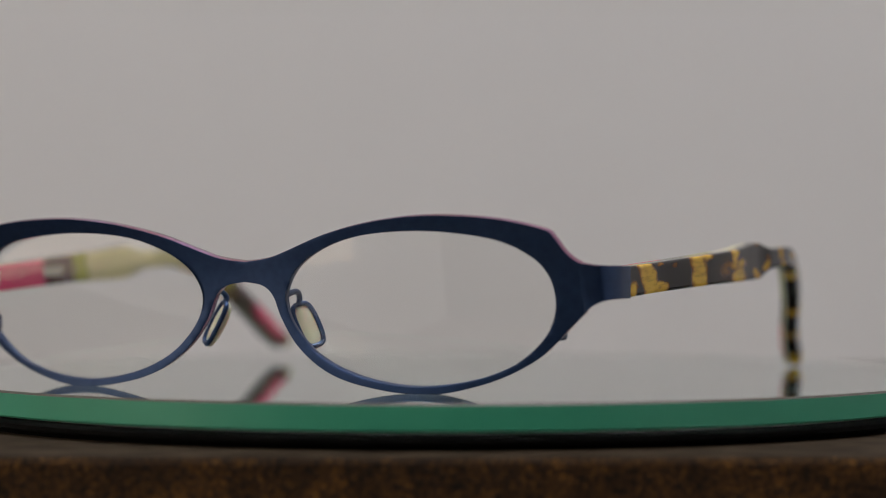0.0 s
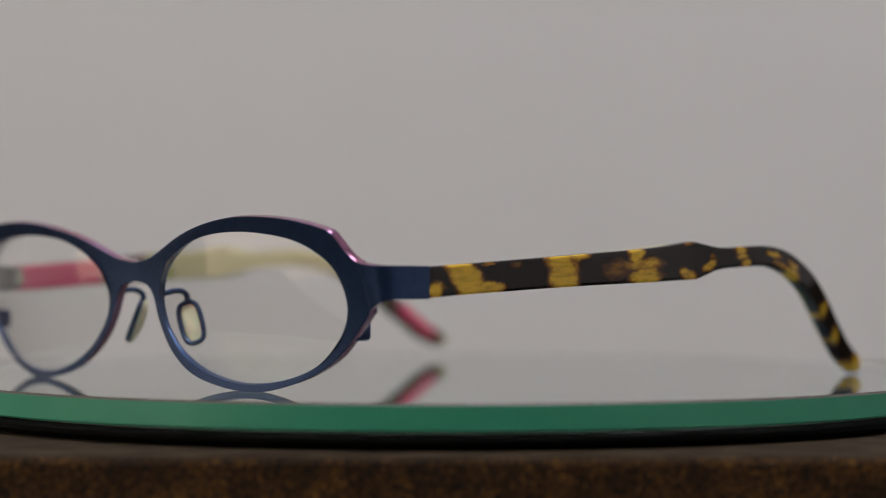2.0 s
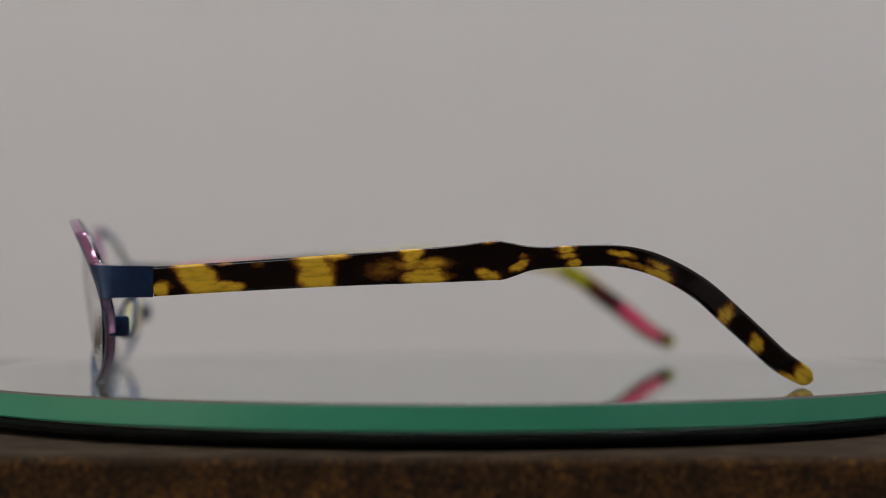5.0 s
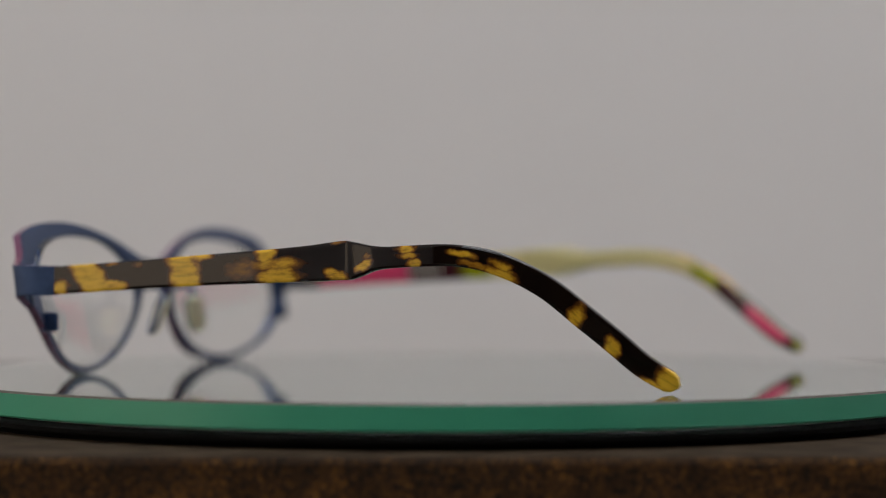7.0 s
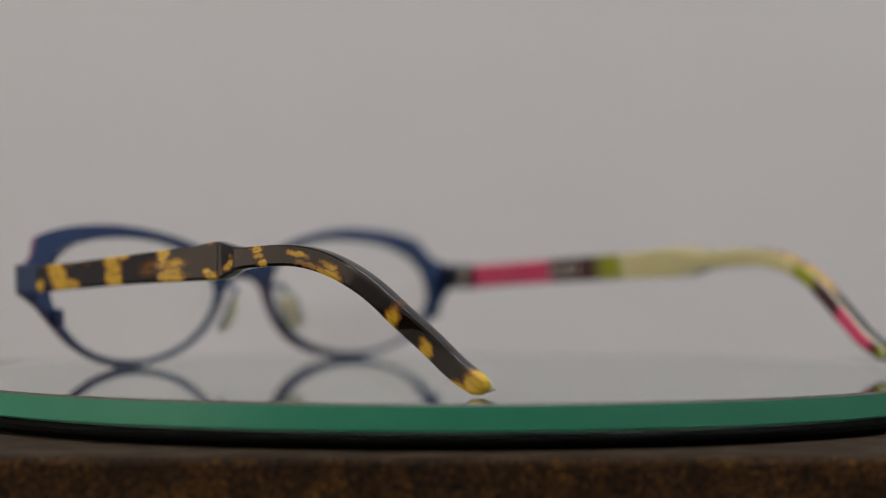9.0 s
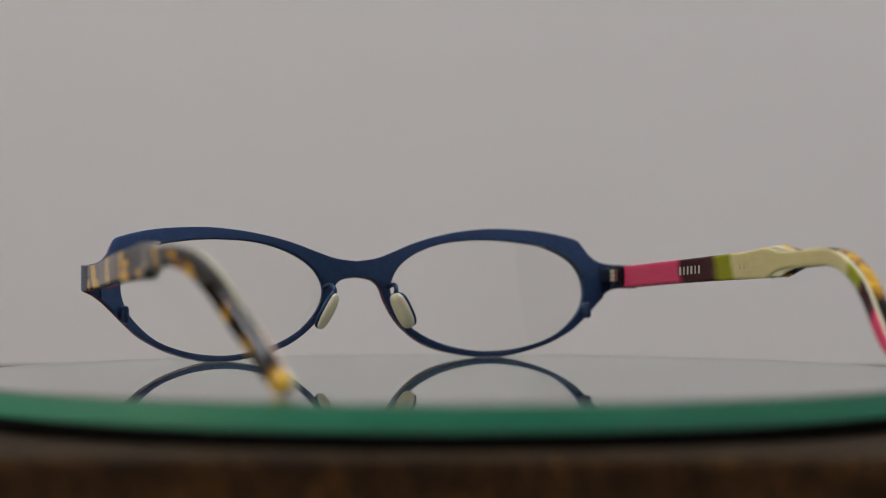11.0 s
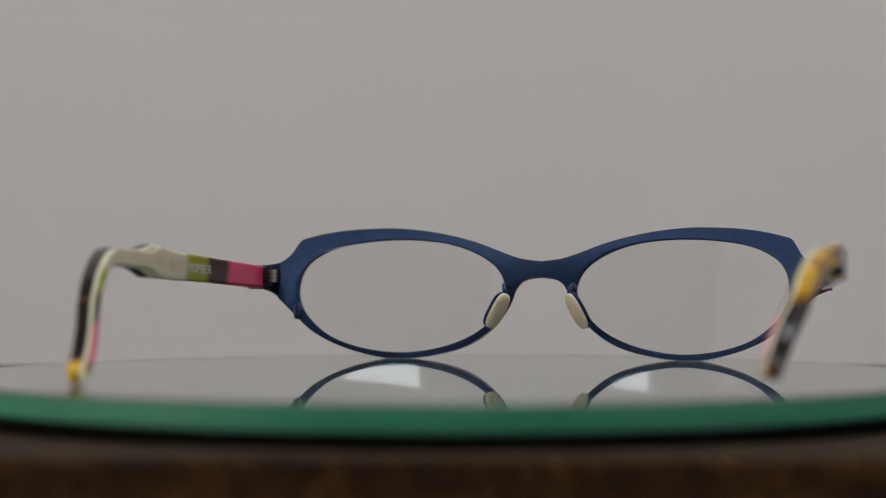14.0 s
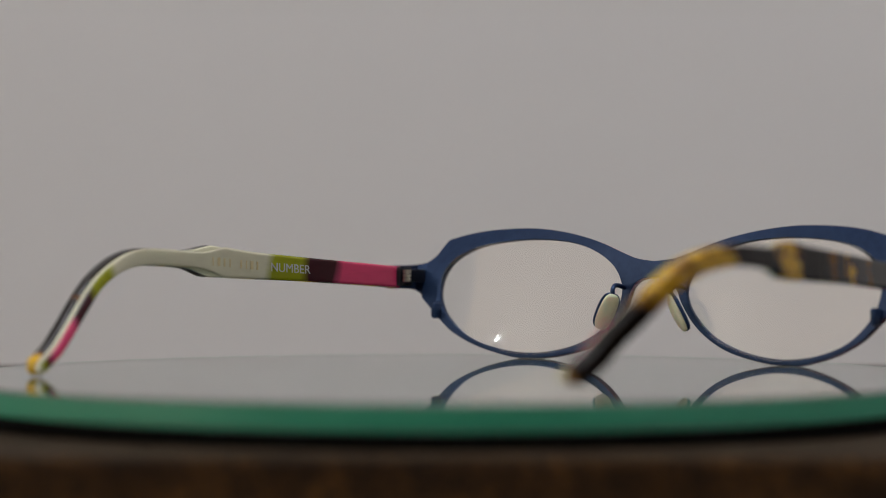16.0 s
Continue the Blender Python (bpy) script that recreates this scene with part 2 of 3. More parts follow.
# added beige glow, out of view, for warm reflections in lenses and temples
GLOW_PANEL, nodes, links, sh = material("warm_glow_panel")
put(sh, Base_Color=(0.75, 0.66, 0.55, 1), Emission_Color=(1.0, 0.80, 0.61, 1), Emission_Strength=0.84, Roughness=0.9)

# burnt, varnished board: dark ground with golden flecks
BOARD, nodes, links, sh = material("dark_varnished_cork_board")
v = nodes.new("ShaderNodeTexVoronoi")
v.inputs["Scale"].default_value = 1300
v.inputs["Randomness"].default_value = 1.0
co = nodes.new("ShaderNodeTexCoord").outputs["Object"]
stir = noise_node(nodes, links, 500, 4, 0.7, co)
away = nodes.new("ShaderNodeVectorMath")
away.operation = "MULTIPLY_ADD"
away.inputs[1].default_value = (0.0028, 0.0028, 0.0028)
links.new(stir.outputs["Color"], away.inputs[0])
links.new(co, away.inputs[2])
links.new(away.outputs["Vector"], v.inputs["Vector"])
r1 = ramp(nodes, [(0.0, (0.52, 0.27, 0.065)), (0.26, (0.16, 0.08, 0.023)), (0.75, (0.030, 0.020, 0.015))])
links.new(v.outputs["Distance"], r1.inputs["Fac"])
n = noise_node(nodes, links, 95, 6, 0.75)
r2 = ramp(nodes, [(0.36, (0.16, 0.15, 0.16)), (0.52, (0.55, 0.48, 0.36)), (0.68, (1.3, 1.1, 0.7))])
links.new(n.outputs["Fac"], r2.inputs["Fac"])
mx = nodes.new("ShaderNodeMix")
mx.data_type, mx.blend_type = "RGBA", "MULTIPLY"
mx.inputs["Factor"].default_value = 1.0
links.new(r1.outputs["Color"], mx.inputs["A"])
links.new(r2.outputs["Color"], mx.inputs["B"])
links.new(mx.outputs["Result"], sh.inputs["Base Color"])
put(sh, Roughness=0.6, Specular_IOR_Level=0.15)
bump(nodes, links, sh, v.outputs["Distance"], 0.5, 0.0006)
BOARD_TOP = speckled("worn_brown_board_top", [(0.3, (0.022, 0.014, 0.008)), (0.7, (0.058, 0.040, 0.024))], 120, 0.9, 0, 0.3, 0.0004, 6)
put(BOARD_TOP.node_tree.nodes["Principled BSDF"], Specular_IOR_Level=0.1)


# ---------------------------------------------------------------- mesh tools


def part(name, bm, mats, parent=None, label="", smooth=True):
    me = bpy.data.meshes.new(name)
    bmesh.ops.recalc_face_normals(bm, faces=bm.faces)
    bm.to_mesh(me)
    bm.free()
    for m in (mats if isinstance(mats, (list, tuple)) else [mats]):
        me.materials.append(m)
    if smooth:
        for p in me.polygons:
            p.use_smooth = True
        me.set_sharp_from_angle(angle=radians(38))
    ob = new(name, me)
    if parent:
        ob.parent = parent
    if label:
        ob["label"] = label
    return ob


def spline(points, n, closed=False):
    """Catmull-Rom through the points, n steps a piece."""
    P = [np.array(p, float) for p in points]
    out, m = [], len(P)
    for i in range(m if closed else m - 1):
        if closed:
            a, b, c, d = P[i - 1], P[i], P[(i + 1) % m], P[(i + 2) % m]
        else:
            a, b, c, d = P[max(i - 1, 0)], P[i], P[i + 1], P[min(i + 2, m - 1)]
        for k in range(n):
            t = k / n
            out.append(0.5 * (2 * b + (c - a) * t + (2 * a - 5 * b + 4 * c - d) * t * t + (3 * b - a - 3 * c + d) * t ** 3))
    if not closed:
        out.append(P[-1])
    return out


def box(bm, lo, hi, bevel=0.0):
    c = [(a + b) / 2 for a, b in zip(lo, hi)]
    s = [b - a for a, b in zip(lo, hi)]
    made = bmesh.ops.create_cube(bm, size=1, matrix=Matrix.Translation(c) @ Matrix.Diagonal((*s, 1)))
    if bevel:
        edges = list({e for v in made["verts"] for e in v.link_edges})
        bmesh.ops.bevel(bm, geom=edges, offset=bevel, segments=2, affect="EDGES", profile=0.5)
    return bm


def lathe(bm, profile, steps=192):
    """Turns a closed (radius, z) profile about z; gives the rows of faces by profile piece."""
    rings = [[bm.verts.new((r * math.cos(2 * math.pi * k / steps), r * math.sin(2 * math.pi * k / steps), z)) for k in range(steps)] for r, z in profile]
    rows = []
    for a, b in zip(rings, rings[1:]):
        rows.append([bm.faces.new((a[k], a[(k + 1) % steps], b[(k + 1) % steps], b[k])) for k in range(steps)])
    rows.append([bm.faces.new(rings[0])])
    rows.append([bm.faces.new(list(reversed(rings[-1])))])
    return rows


def tube(bm, path, radius, sides=10, flat=1.0):
    """A round wire along the path."""
    path = [Vector(p) for p in path]
    rings = []
    for i, p in enumerate(path):
        t = (path[min(i + 1, len(path) - 1)] - path[max(i - 1, 0)]).normalized()
        u = t.orthogonal() if i == 0 else (u - t * u.dot(t))
        u.normalize()
        w = t.cross(u)
        rings.append([bm.verts.new(p + radius * (math.cos(2 * math.pi * k / sides) * u + flat * math.sin(2 * math.pi * k / sides) * w)) for k in range(sides)])
    for a, b in zip(rings, rings[1:]):
        for k in range(sides):
            bm.faces.new((a[k], a[(k + 1) % sides], b[(k + 1) % sides], b[k]))
    bm.faces.new(rings[0]), bm.faces.new(rings[-1])
    return bm


# ---------------------------------------------------------------- the room
FLOOR_Z, CEIL_Z = -1.0, 2.4


def wall(name, lo, hi, mat=WALL):
    ob = part(name, box(bmesh.new(), lo, hi), mat, smooth=False)
    return tagged(ob, "plain matt off-white painted wall", "wall", kind="structure")


wall("wall_north", (-2.1, 0.95, FLOOR_Z), (2.1, 1.05, CEIL_Z))
WX0, WX1, WZ0, WZ1 = -1.25, -0.35, 1.45, 2.20      # the window's opening
# out of view; its dark colour is added to deepen the reflections
south = bmesh.new()
for lo, hi in (((-2.1, -3.1, FLOOR_Z), (2.1, -3.0, WZ0)), ((-2.1, -3.1, WZ1), (2.1, -3.0, CEIL_Z)), ((-2.1, -3.1, WZ0), (WX0, -3.0, WZ1)), ((WX1, -3.1, WZ0), (2.1, -3.0, WZ1))):
    box(south, lo, hi)
tagged(part("wall_south", south, DARK_WALL, smooth=False), "unseen wall with a window, made dark for the reflections", "wall", kind="structure")
win = new("window_1")
tagged(win, "white framed window to a bright sky", "window", kind="structure")
for lo, hi in (((WX0, -3.08, WZ0), (WX0 + 0.04, -3.02, WZ1)), ((WX1 - 0.04, -3.08, WZ0), (WX1, -3.02, WZ1)), ((WX0 + 0.04, -3.08, WZ0), (WX1 - 0.04, -3.02, WZ0 + 0.04)), ((WX0 + 0.04, -3.08, WZ1 - 0.04), (WX1 - 0.04, -3.02, WZ1))):
    part("window_frame", box(bmesh.new(), lo, hi, 0.004), WALL, win, smooth=False)
tagged(part("sky_backdrop", box(bmesh.new(), (-2.4, -3.6, -0.2), (0.8, -3.55, 3.6)), SKY_GLOW, smooth=False), "bright overcast sky outside the window", "backdrop", kind="structure")
VY0, VY1, VZ0, VZ1 = -1.75, 0.40, -0.30, 1.05       # the opening of the added warm panel
west = bmesh.new()
for lo, hi in (((-2.1, -3.0, FLOOR_Z), (-2.0, 0.95, VZ0)), ((-2.1, -3.0, VZ1), (-2.0, 0.95, CEIL_Z)), ((-2.1, -3.0, VZ0), (-2.0, VY0, VZ1)), ((-2.1, VY1, VZ0), (-2.0, 0.95, VZ1))):
    box(west, lo, hi)
tagged(part("wall_west", west, WALL, smooth=False), "plain matt off-white painted wall with an opening for the glowing panel", "wall", kind="structure")
# assumed source: an unseen glowing panel, sized to the warm reflections
wide = new("glow_window")
tagged(wide, "assumed wide opening with an unseen warm glowing panel", "window", kind="structure")
part("glow_panel", box(bmesh.new(), (-2.08, VY0, VZ0), (-2.06, VY1, VZ1)), GLOW_PANEL, wide, "unseen beige glowing panel added for warm reflections", smooth=False)
for lo, hi in (((-2.05, VY0, VZ0), (-2.01, VY0 + 0.05, VZ1)), ((-2.05, VY1 - 0.05, VZ0), (-2.01, VY1, VZ1)), ((-2.05, VY0 + 0.05, VZ0), (-2.01, VY1 - 0.05, VZ0 + 0.05)), ((-2.05, VY0 + 0.05, VZ1 - 0.05), (-2.01, VY1 - 0.05, VZ1))):
    part("window_frame", box(bmesh.new(), lo, hi, 0.004), WALL, wide, smooth=False)
wall("wall_east", (2.0, -3.0, FLOOR_Z), (2.1, 0.95, CEIL_Z))
tagged(part("floor", box(bmesh.new(), (-2.1, -3.1, FLOOR_Z - 0.1), (2.1, 1.05, FLOOR_Z)), FLOOR, smooth=False), "brown wooden floor", "floor", kind="structure")
tagged(part("ceiling", box(bmesh.new(), (-2.1, -3.1, CEIL_Z), (2.1, 1.05, CEIL_Z + 0.1)), WALL, smooth=False), "plain white ceiling", "ceiling", kind="structure")

# ---------------------------------------------------------------- the board under the turntable
TOP = -0.0075
bm = box(bmesh.new(), (-0.30, -0.1050, TOP - 0.06), (0.30, 0.20, TOP), 0.0012)
board = part("display_board", bm, [BOARD, BOARD_TOP], smooth=False)
for p in board.data.polygons:
    p.material_index = 1 if p.normal.z > 0.9 else 0
tagged(board, "dark brown board with golden flecks on its cut edge", "board")
pl = new("plinth")
tagged(pl, "dark brown wooden plinth below the board", "plinth")
part("plinth_body", box(bmesh.new(), (-0.27, -0.09, FLOOR_Z), (0.27, 0.18, TOP - 0.06), 0.003), BOARD_TOP, pl, smooth=False)

# ---------------------------------------------------------------- the turntable
turntable = new("turntable")
tagged(turntable, "black turntable with a round green-edged glass plate", "turntable")
DISC_R, DISC_T = 0.0974, 0.0045
bm = bmesh.new()
rows = lathe(bm, [(DISC_R - 0.0004, 0.0), (DISC_R, -0.0004), (DISC_R, -DISC_T + 0.0003), (DISC_R - 0.0003, -DISC_T)])
for i, row in enumerate(rows):
    for f in row:
        f.material_index = (2, 1, 1, 0, 0)[i]
part("glass_plate", bm, [GLASS, RIM, CHAMFER], turntable, "clear round glass plate with a green polished edge")
bm = bmesh.new()
lathe(bm, [(0.0950, -DISC_T - 0.0007), (0.0952, -0.0053), (0.0966, -0.0053), (0.0970, -0.0056), (0.0970, -0.0063), (0.0966, -0.0066), (0.0945, -0.0067), (0.0945, TOP)])
# added pale disc that returns light through the plate, so it looks less black
PALE_BACKING = speckled("pale_grey_backing", [(0.3, (0.26, 0.26, 0.26)), (0.7, (0.34, 0.34, 0.34))], 900, 0.9, 0, 0.2, 0.0001)
pad_bm = bmesh.new()
lathe(pad_bm, [(0.0930, -DISC_T - 0.00012), (0.0930, -DISC_T - 0.0006)], 96)
part("glass_backing", pad_bm, PALE_BACKING, turntable, "pale grey disc added under the glass to brighten it")
part("platter", bm, PLATTER, turntable, "black plastic platter with a grooved rim")

# ---------------------------------------------------------------- the spectacles
MM = 0.001
glasses = new("eyeglasses")
tagged(glasses, "navy metal eyeglasses with tortoiseshell temples on a glass plate", "eyeglasses")

OUTER = [(0, 21.9), (4.6, 22.5), (8.5, 23.75), (15, 26.15), (21.5, 27.85), (28, 28.95), (35, 29.5), (43.5, 29.25), (50, 28.45), (55.2, 27.2),
         (56.4, 26.6), (57.3, 25.2), (58.4, 23.4), (60.2, 21.9), (62.8, 21.35), (73.4, 21.2), (73.4, 16.05), (67.5, 16.0), (64.6, 15.75), (62.2, 14.9), (60.0, 13.2), (57.6, 10.9),
         (55.4, 8.7), (51.6, 5.5), (45.3, 2.4), (37.5, 0.3), (32.5, 0.05), (27.5, 0.35), (20.2, 1.85), (15.0, 4.1), (10.4, 7.8), (7.3, 12.3), (5.6, 16.2), (3.5, 18.0), (0, 18.6)]
INNER = [(56.0, 16.4), (55.1, 20.1), (52.4, 23.1), (47, 25.6), (38.6, 26.9), (30, 27.1), (22, 26.25), (15.5, 24.1), (10.6, 20.9), (8.3, 17),
         (8.5, 13.3), (10.7, 9.5), (14.7, 5.8), (20.9, 2.9), (28.6, 1.25), (35.4, 1.2), (42.6, 2.5), (48.7, 5), (53.4, 9.1), (55.5, 12.8)]
THICK = 1.6
LEAN = 0.19            # the plate leans, so its back lies a little higher than its face


def face_y(x, z):
    """Depth of the front's face, in mm: domed over each lens and leaning forward at the top."""
    x = math.sqrt(x * x + 4.0)
    return -3.371 + 0.03126 * x + 0.2762 * z - 0.004648 * x * z + 0.001716 * x * x - 0.008763 * z * z


LUG = spline([(60.5, 1.38), (62.3, 1.85), (63.8, 2.5), (64.8, 4.2), (65.35, 6.5), (65.5, 9.0), (65.5, 11.5)], 8)
LUG_S = np.concatenate([[0], np.cumsum([np.linalg.norm(b - a) for a, b in zip(LUG, LUG[1:])])])


def on_front(x, z, d):
    """A point d mm behind the face; past 60.5 mm the plate bends back along the lug to the hinge."""
    if abs(x) <= 60.5:
        return Vector((x * MM, (face_y(x, z) + d) * MM, (z + LEAN * d) * MM))
    s = min(abs(x) - 60.5, LUG_S[-1])
    i = min(int(np.searchsorted(LUG_S, s, side="right")) - 1, len(LUG) - 2)
    f = (s - LUG_S[i]) / (LUG_S[i + 1] - LUG_S[i])
    p = LUG[i] + (LUG[i + 1] - LUG[i]) * f
    t = LUG[min(i + 2, len(LUG) - 1)] - LUG[max(i - 1, 0)]
    t = t / np.linalg.norm(t)
    lean = (face_y(60.5, z) - face_y(60.5, 18.6)) * max(0.0, 1 - s / 5)
    return Vector((math.copysign(p[0] - t[1] * d, x) * MM, (p[1] + t[0] * d + lean) * MM, (z + LEAN * d * max(0.0, 1 - s / 5)) * MM))


HOLE = sorted((math.atan2(p[1] - 14.4, p[0] - 32.2), math.hypot(p[0] - 32.2, p[1] - 14.4)) for p in spline(INNER, 6, closed=True))
ANGLE, REACH = [h[0] for h in HOLE], [h[1] for h in HOLE]


def frame_front():
    cu = bpy.data.curves.new("front_outline", "CURVE")
    cu.dimensions, cu.fill_mode, cu.extrude, cu.bevel_depth, cu.bevel_resolution = "2D", "BOTH", THICK / 2 - 0.1, 0.10, 1
    half = spline(OUTER[:11], 6)[:-1] + spline(OUTER[10:15], 4) + [np.array(OUTER[15]), np.array(OUTER[16])] + spline(OUTER[17:], 6)
    outline = [p for p in half] + [np.array((-p[0], p[1])) for p in reversed(half[1:-1])]
    hole = spline(INNER, 6, closed=True)
    for pts in (outline, hole, [np.array((-p[0], p[1])) for p in reversed(hole)]):
        s = cu.splines.new("POLY")
        s.points.add(len(pts) - 1)
        for q, p in zip(s.points, pts):
            q.co = (p[0], p[1], 0, 1)
        s.use_cyclic_u = True
    ob = bpy.data.objects.new("front_outline", cu)
    scene.collection.objects.link(ob)
    me = bpy.data.meshes.new_from_object(ob.evaluated_get(bpy.context.evaluated_depsgraph_get()))
    bpy.data.objects.remove(ob)
    bm = bmesh.new()
    bm.from_mesh(me)
    bpy.data.meshes.remove(me)
    bmesh.ops.remove_doubles(bm, verts=bm.verts, dist=0.003)
    # finer facets, so that the dome and the bend are smooth
    for k in range(-147, 148):
        x = k * 0.5
        if abs(x) < 60 and k % 3:
            continue
        geom = list(bm.verts) + list(bm.edges) + list(bm.faces)
        bmesh.ops.bisect_plane(bm, geom=geom, dist=1e-5, plane_co=(x, 0, 0), plane_no=(1, 0, 0))
    bm.normal_update()
    for f in bm.faces:
        c = f.calc_center_median()
        reach = float(np.interp(math.atan2(c.y - 14.4, abs(c.x) - 32.2), ANGLE, REACH, period=2 * math.pi))
        bore = math.hypot(abs(c.x) - 32.2, c.y - 14.4) < reach + 0.25
        f.material_index = 1 if abs(f.normal.z) < 0.5 and not bore else 0
    for v in bm.verts:
        x, z, d = v.co
        v.co = on_front(x, z, THICK / 2 - d)
    return part("front_frame", bm, [NAVY, LILAC], glasses, "navy lacquered metal front with lilac edges")


frame_front()


def lens_y(x, z):
    """The lens blank: a shallow dome, tilted with the front."""
    return -2.2 + 0.078 * (x - 32.2) - 0.125 * (z - 14.4) + ((x - 32.2) ** 2 + (z - 14.4) ** 2) / 248


def lens(sign):
    bm = bmesh.new()
    outline = spline(INNER, 3, closed=True)
    cx, cz = 32.2, 14.4
    sides = []
    for depth in (0.25, 1.55):
        rings = []
        for r in (1.004, 0.93, 0.85, 0.75, 0.65, 0.55, 0.45, 0.35, 0.25, 0.12):
            ring = []
            for p in outline:
                x, z = cx + (p[0] - cx) * r, cz + (p[1] - cz) * r
                ring.append(bm.verts.new((sign * x * MM, (lens_y(x, z) + depth) * MM, z * MM)))
            rings.append(ring)
        mid = bm.verts.new((sign * cx * MM, (lens_y(cx, cz) + depth) * MM, cz * MM))
        k = len(outline)
        for a, b in zip(rings, rings[1:]):
            for i in range(k):
                bm.faces.new((a[i], a[(i + 1) % k], b[(i + 1) % k], b[i]))
        for i in range(k):
            bm.faces.new((rings[-1][i], rings[-1][(i + 1) % k], mid))
        sides.append(rings[0])
    k = len(outline)
    for i in range(k):
        bm.faces.new((sides[0][i], sides[0][(i + 1) % k], sides[1][(i + 1) % k], sides[1][i]))
    ob = part("lens", bm, LENS, glasses, "clear demo lens")
    ob.visible_shadow = False
    return ob


STATIONS = [  # y, middle z, height, outer x
    (11.5, 18.65, 5.1, 65.45), (23.7, 19.4, 5.1, 66.6), (42.8, 20.55, 5.4, 69.2), (55, 21.2, 5.8, 70.4), (63, 21.7, 6.2, 70.5), (69.0, 22.2, 6.7, 70.6), (70.6, 22.25, 6.65, 70.7),
    (72.6, 22.4, 5.7, 70.9), (75.2, 22.6, 4.3, 71.3), (78.5, 22.75, 3.7, 71.5), (85.8, 23.1, 3.7, 71.65), (90.7, 23.0, 3.7, 71.3), (95.6, 22.1, 3.8, 70.6),
    (100.6, 20.2, 3.8, 69.7), (105.8, 17.2, 3.85, 68.7), (110.9, 13.0, 4.0, 67.4), (116.2, 8.5, 4.0, 65.7), (121.0, 4.4, 3.9, 64.6), (126.6, 1.1, 3.4, 63.8)]


def temple_layer(name, sign, x0, x1, mat, parent, label="", grow=0.0, edge=0.5, inner=False, pare=0.0):
    """One glued sheet of a temple, from x0 to x1 mm inwards of its outer face."""
    rows = spline(STATIONS, 6)
    if sign < 0:  # this hook is bent a little less and its tip clears the glass
        rows = [(y, z + 2.1 * max(0.0, (y - 92) / 35), h, x) for y, z, h, x in rows]
    bm = bmesh.new()
    rings, place = [], {}
    pts = [np.array((r[0], r[1])) for r in rows]
    length = np.concatenate([[0], np.cumsum([np.linalg.norm(b - a) for a, b in zip(pts, pts[1:])])])
    total = length[-1]
    for i, (y, z, h, x) in enumerate(rows):
        if sign < 0:  # this temple stands a little closer in
            x -= 1.9 * max(0.0, min(1.0, (y - 60) / 40))
        t = pts[min(i + 1, len(pts) - 1)] - pts[max(i - 1, 0)]
        t = t / np.linalg.norm(t)
        up = np.array((-t[1], t[0]))
        left = total - length[i]
        # the rounded tip
        s = 1.0 if left > 2.0 else math.sqrt(max(0.0, 1 - ((2.0 - left) / 2.05) ** 2))
        if inner:  # the shoulder is cut earlier on the inside, and the sheet is pared towards the tip
            h = float(np.interp(y + 4.0, [r[0] for r in rows], [r[2] for r in rows])) - max(0.0, min(1.0, (y - 90) / 14)) * (1.5 if sign > 0 else 0.9)
        hh = h / 2 * s + grow - pare * s * max(0.0, min(1.0, (y - 86) / 12))
        e = min(edge, hh * 0.5)
        ring = []
        mid = (x0 + x1) / 2
        a, b = mid - (mid - x0) * (0.5 + 0.5 * s), mid + (x1 - mid) * (0.5 + 0.5 * s)
        k, g = e * 0.7, e * 1.25
        arc = [(k * (1 - math.cos(q)), e * (1 - math.sin(q))) for q in (0.0, math.pi / 6, math.pi / 3, math.pi / 2)]
        section = [(a, -hh + g)] + [(a + o, -hh + w) for o, w in arc] + [(b - o, -hh + w) for o, w in reversed(arc)] + [(b, -hh + g)]
        section += [(b, hh - g)] + [(b - o, hh - w) for o, w in arc] + [(a + o, hh - w) for o, w in reversed(arc)] + [(a, hh - g)]
        for o, w in section:
            q = pts[i] + up * w
            v = bm.verts.new((sign * (x - o) * MM, q[0] * MM, max(q[1], 0.05) * MM))
            place[v] = ((length[i] + STATIONS[0][0]) * MM, w * MM)
            ring.append(v)
        rings.append(ring)
    n = len(rings[0])
    for a, b in zip(rings, rings[1:]):
        for k in range(n):
            bm.faces.new((a[k], a[(k + 1) % n], b[(k + 1) % n], b[k]))
    uv = bm.loops.layers.uv.new("along")
    for f in bm.faces:
        for l in f.loops:
            l[uv].uv = place[l.vert]
    for f in (bm.faces.new(rings[0]), bm.faces.new(rings[-1])):
        for l in f.loops:
            l[uv].uv = place[l.vert]
    return part(name, bm, mat, parent, label)


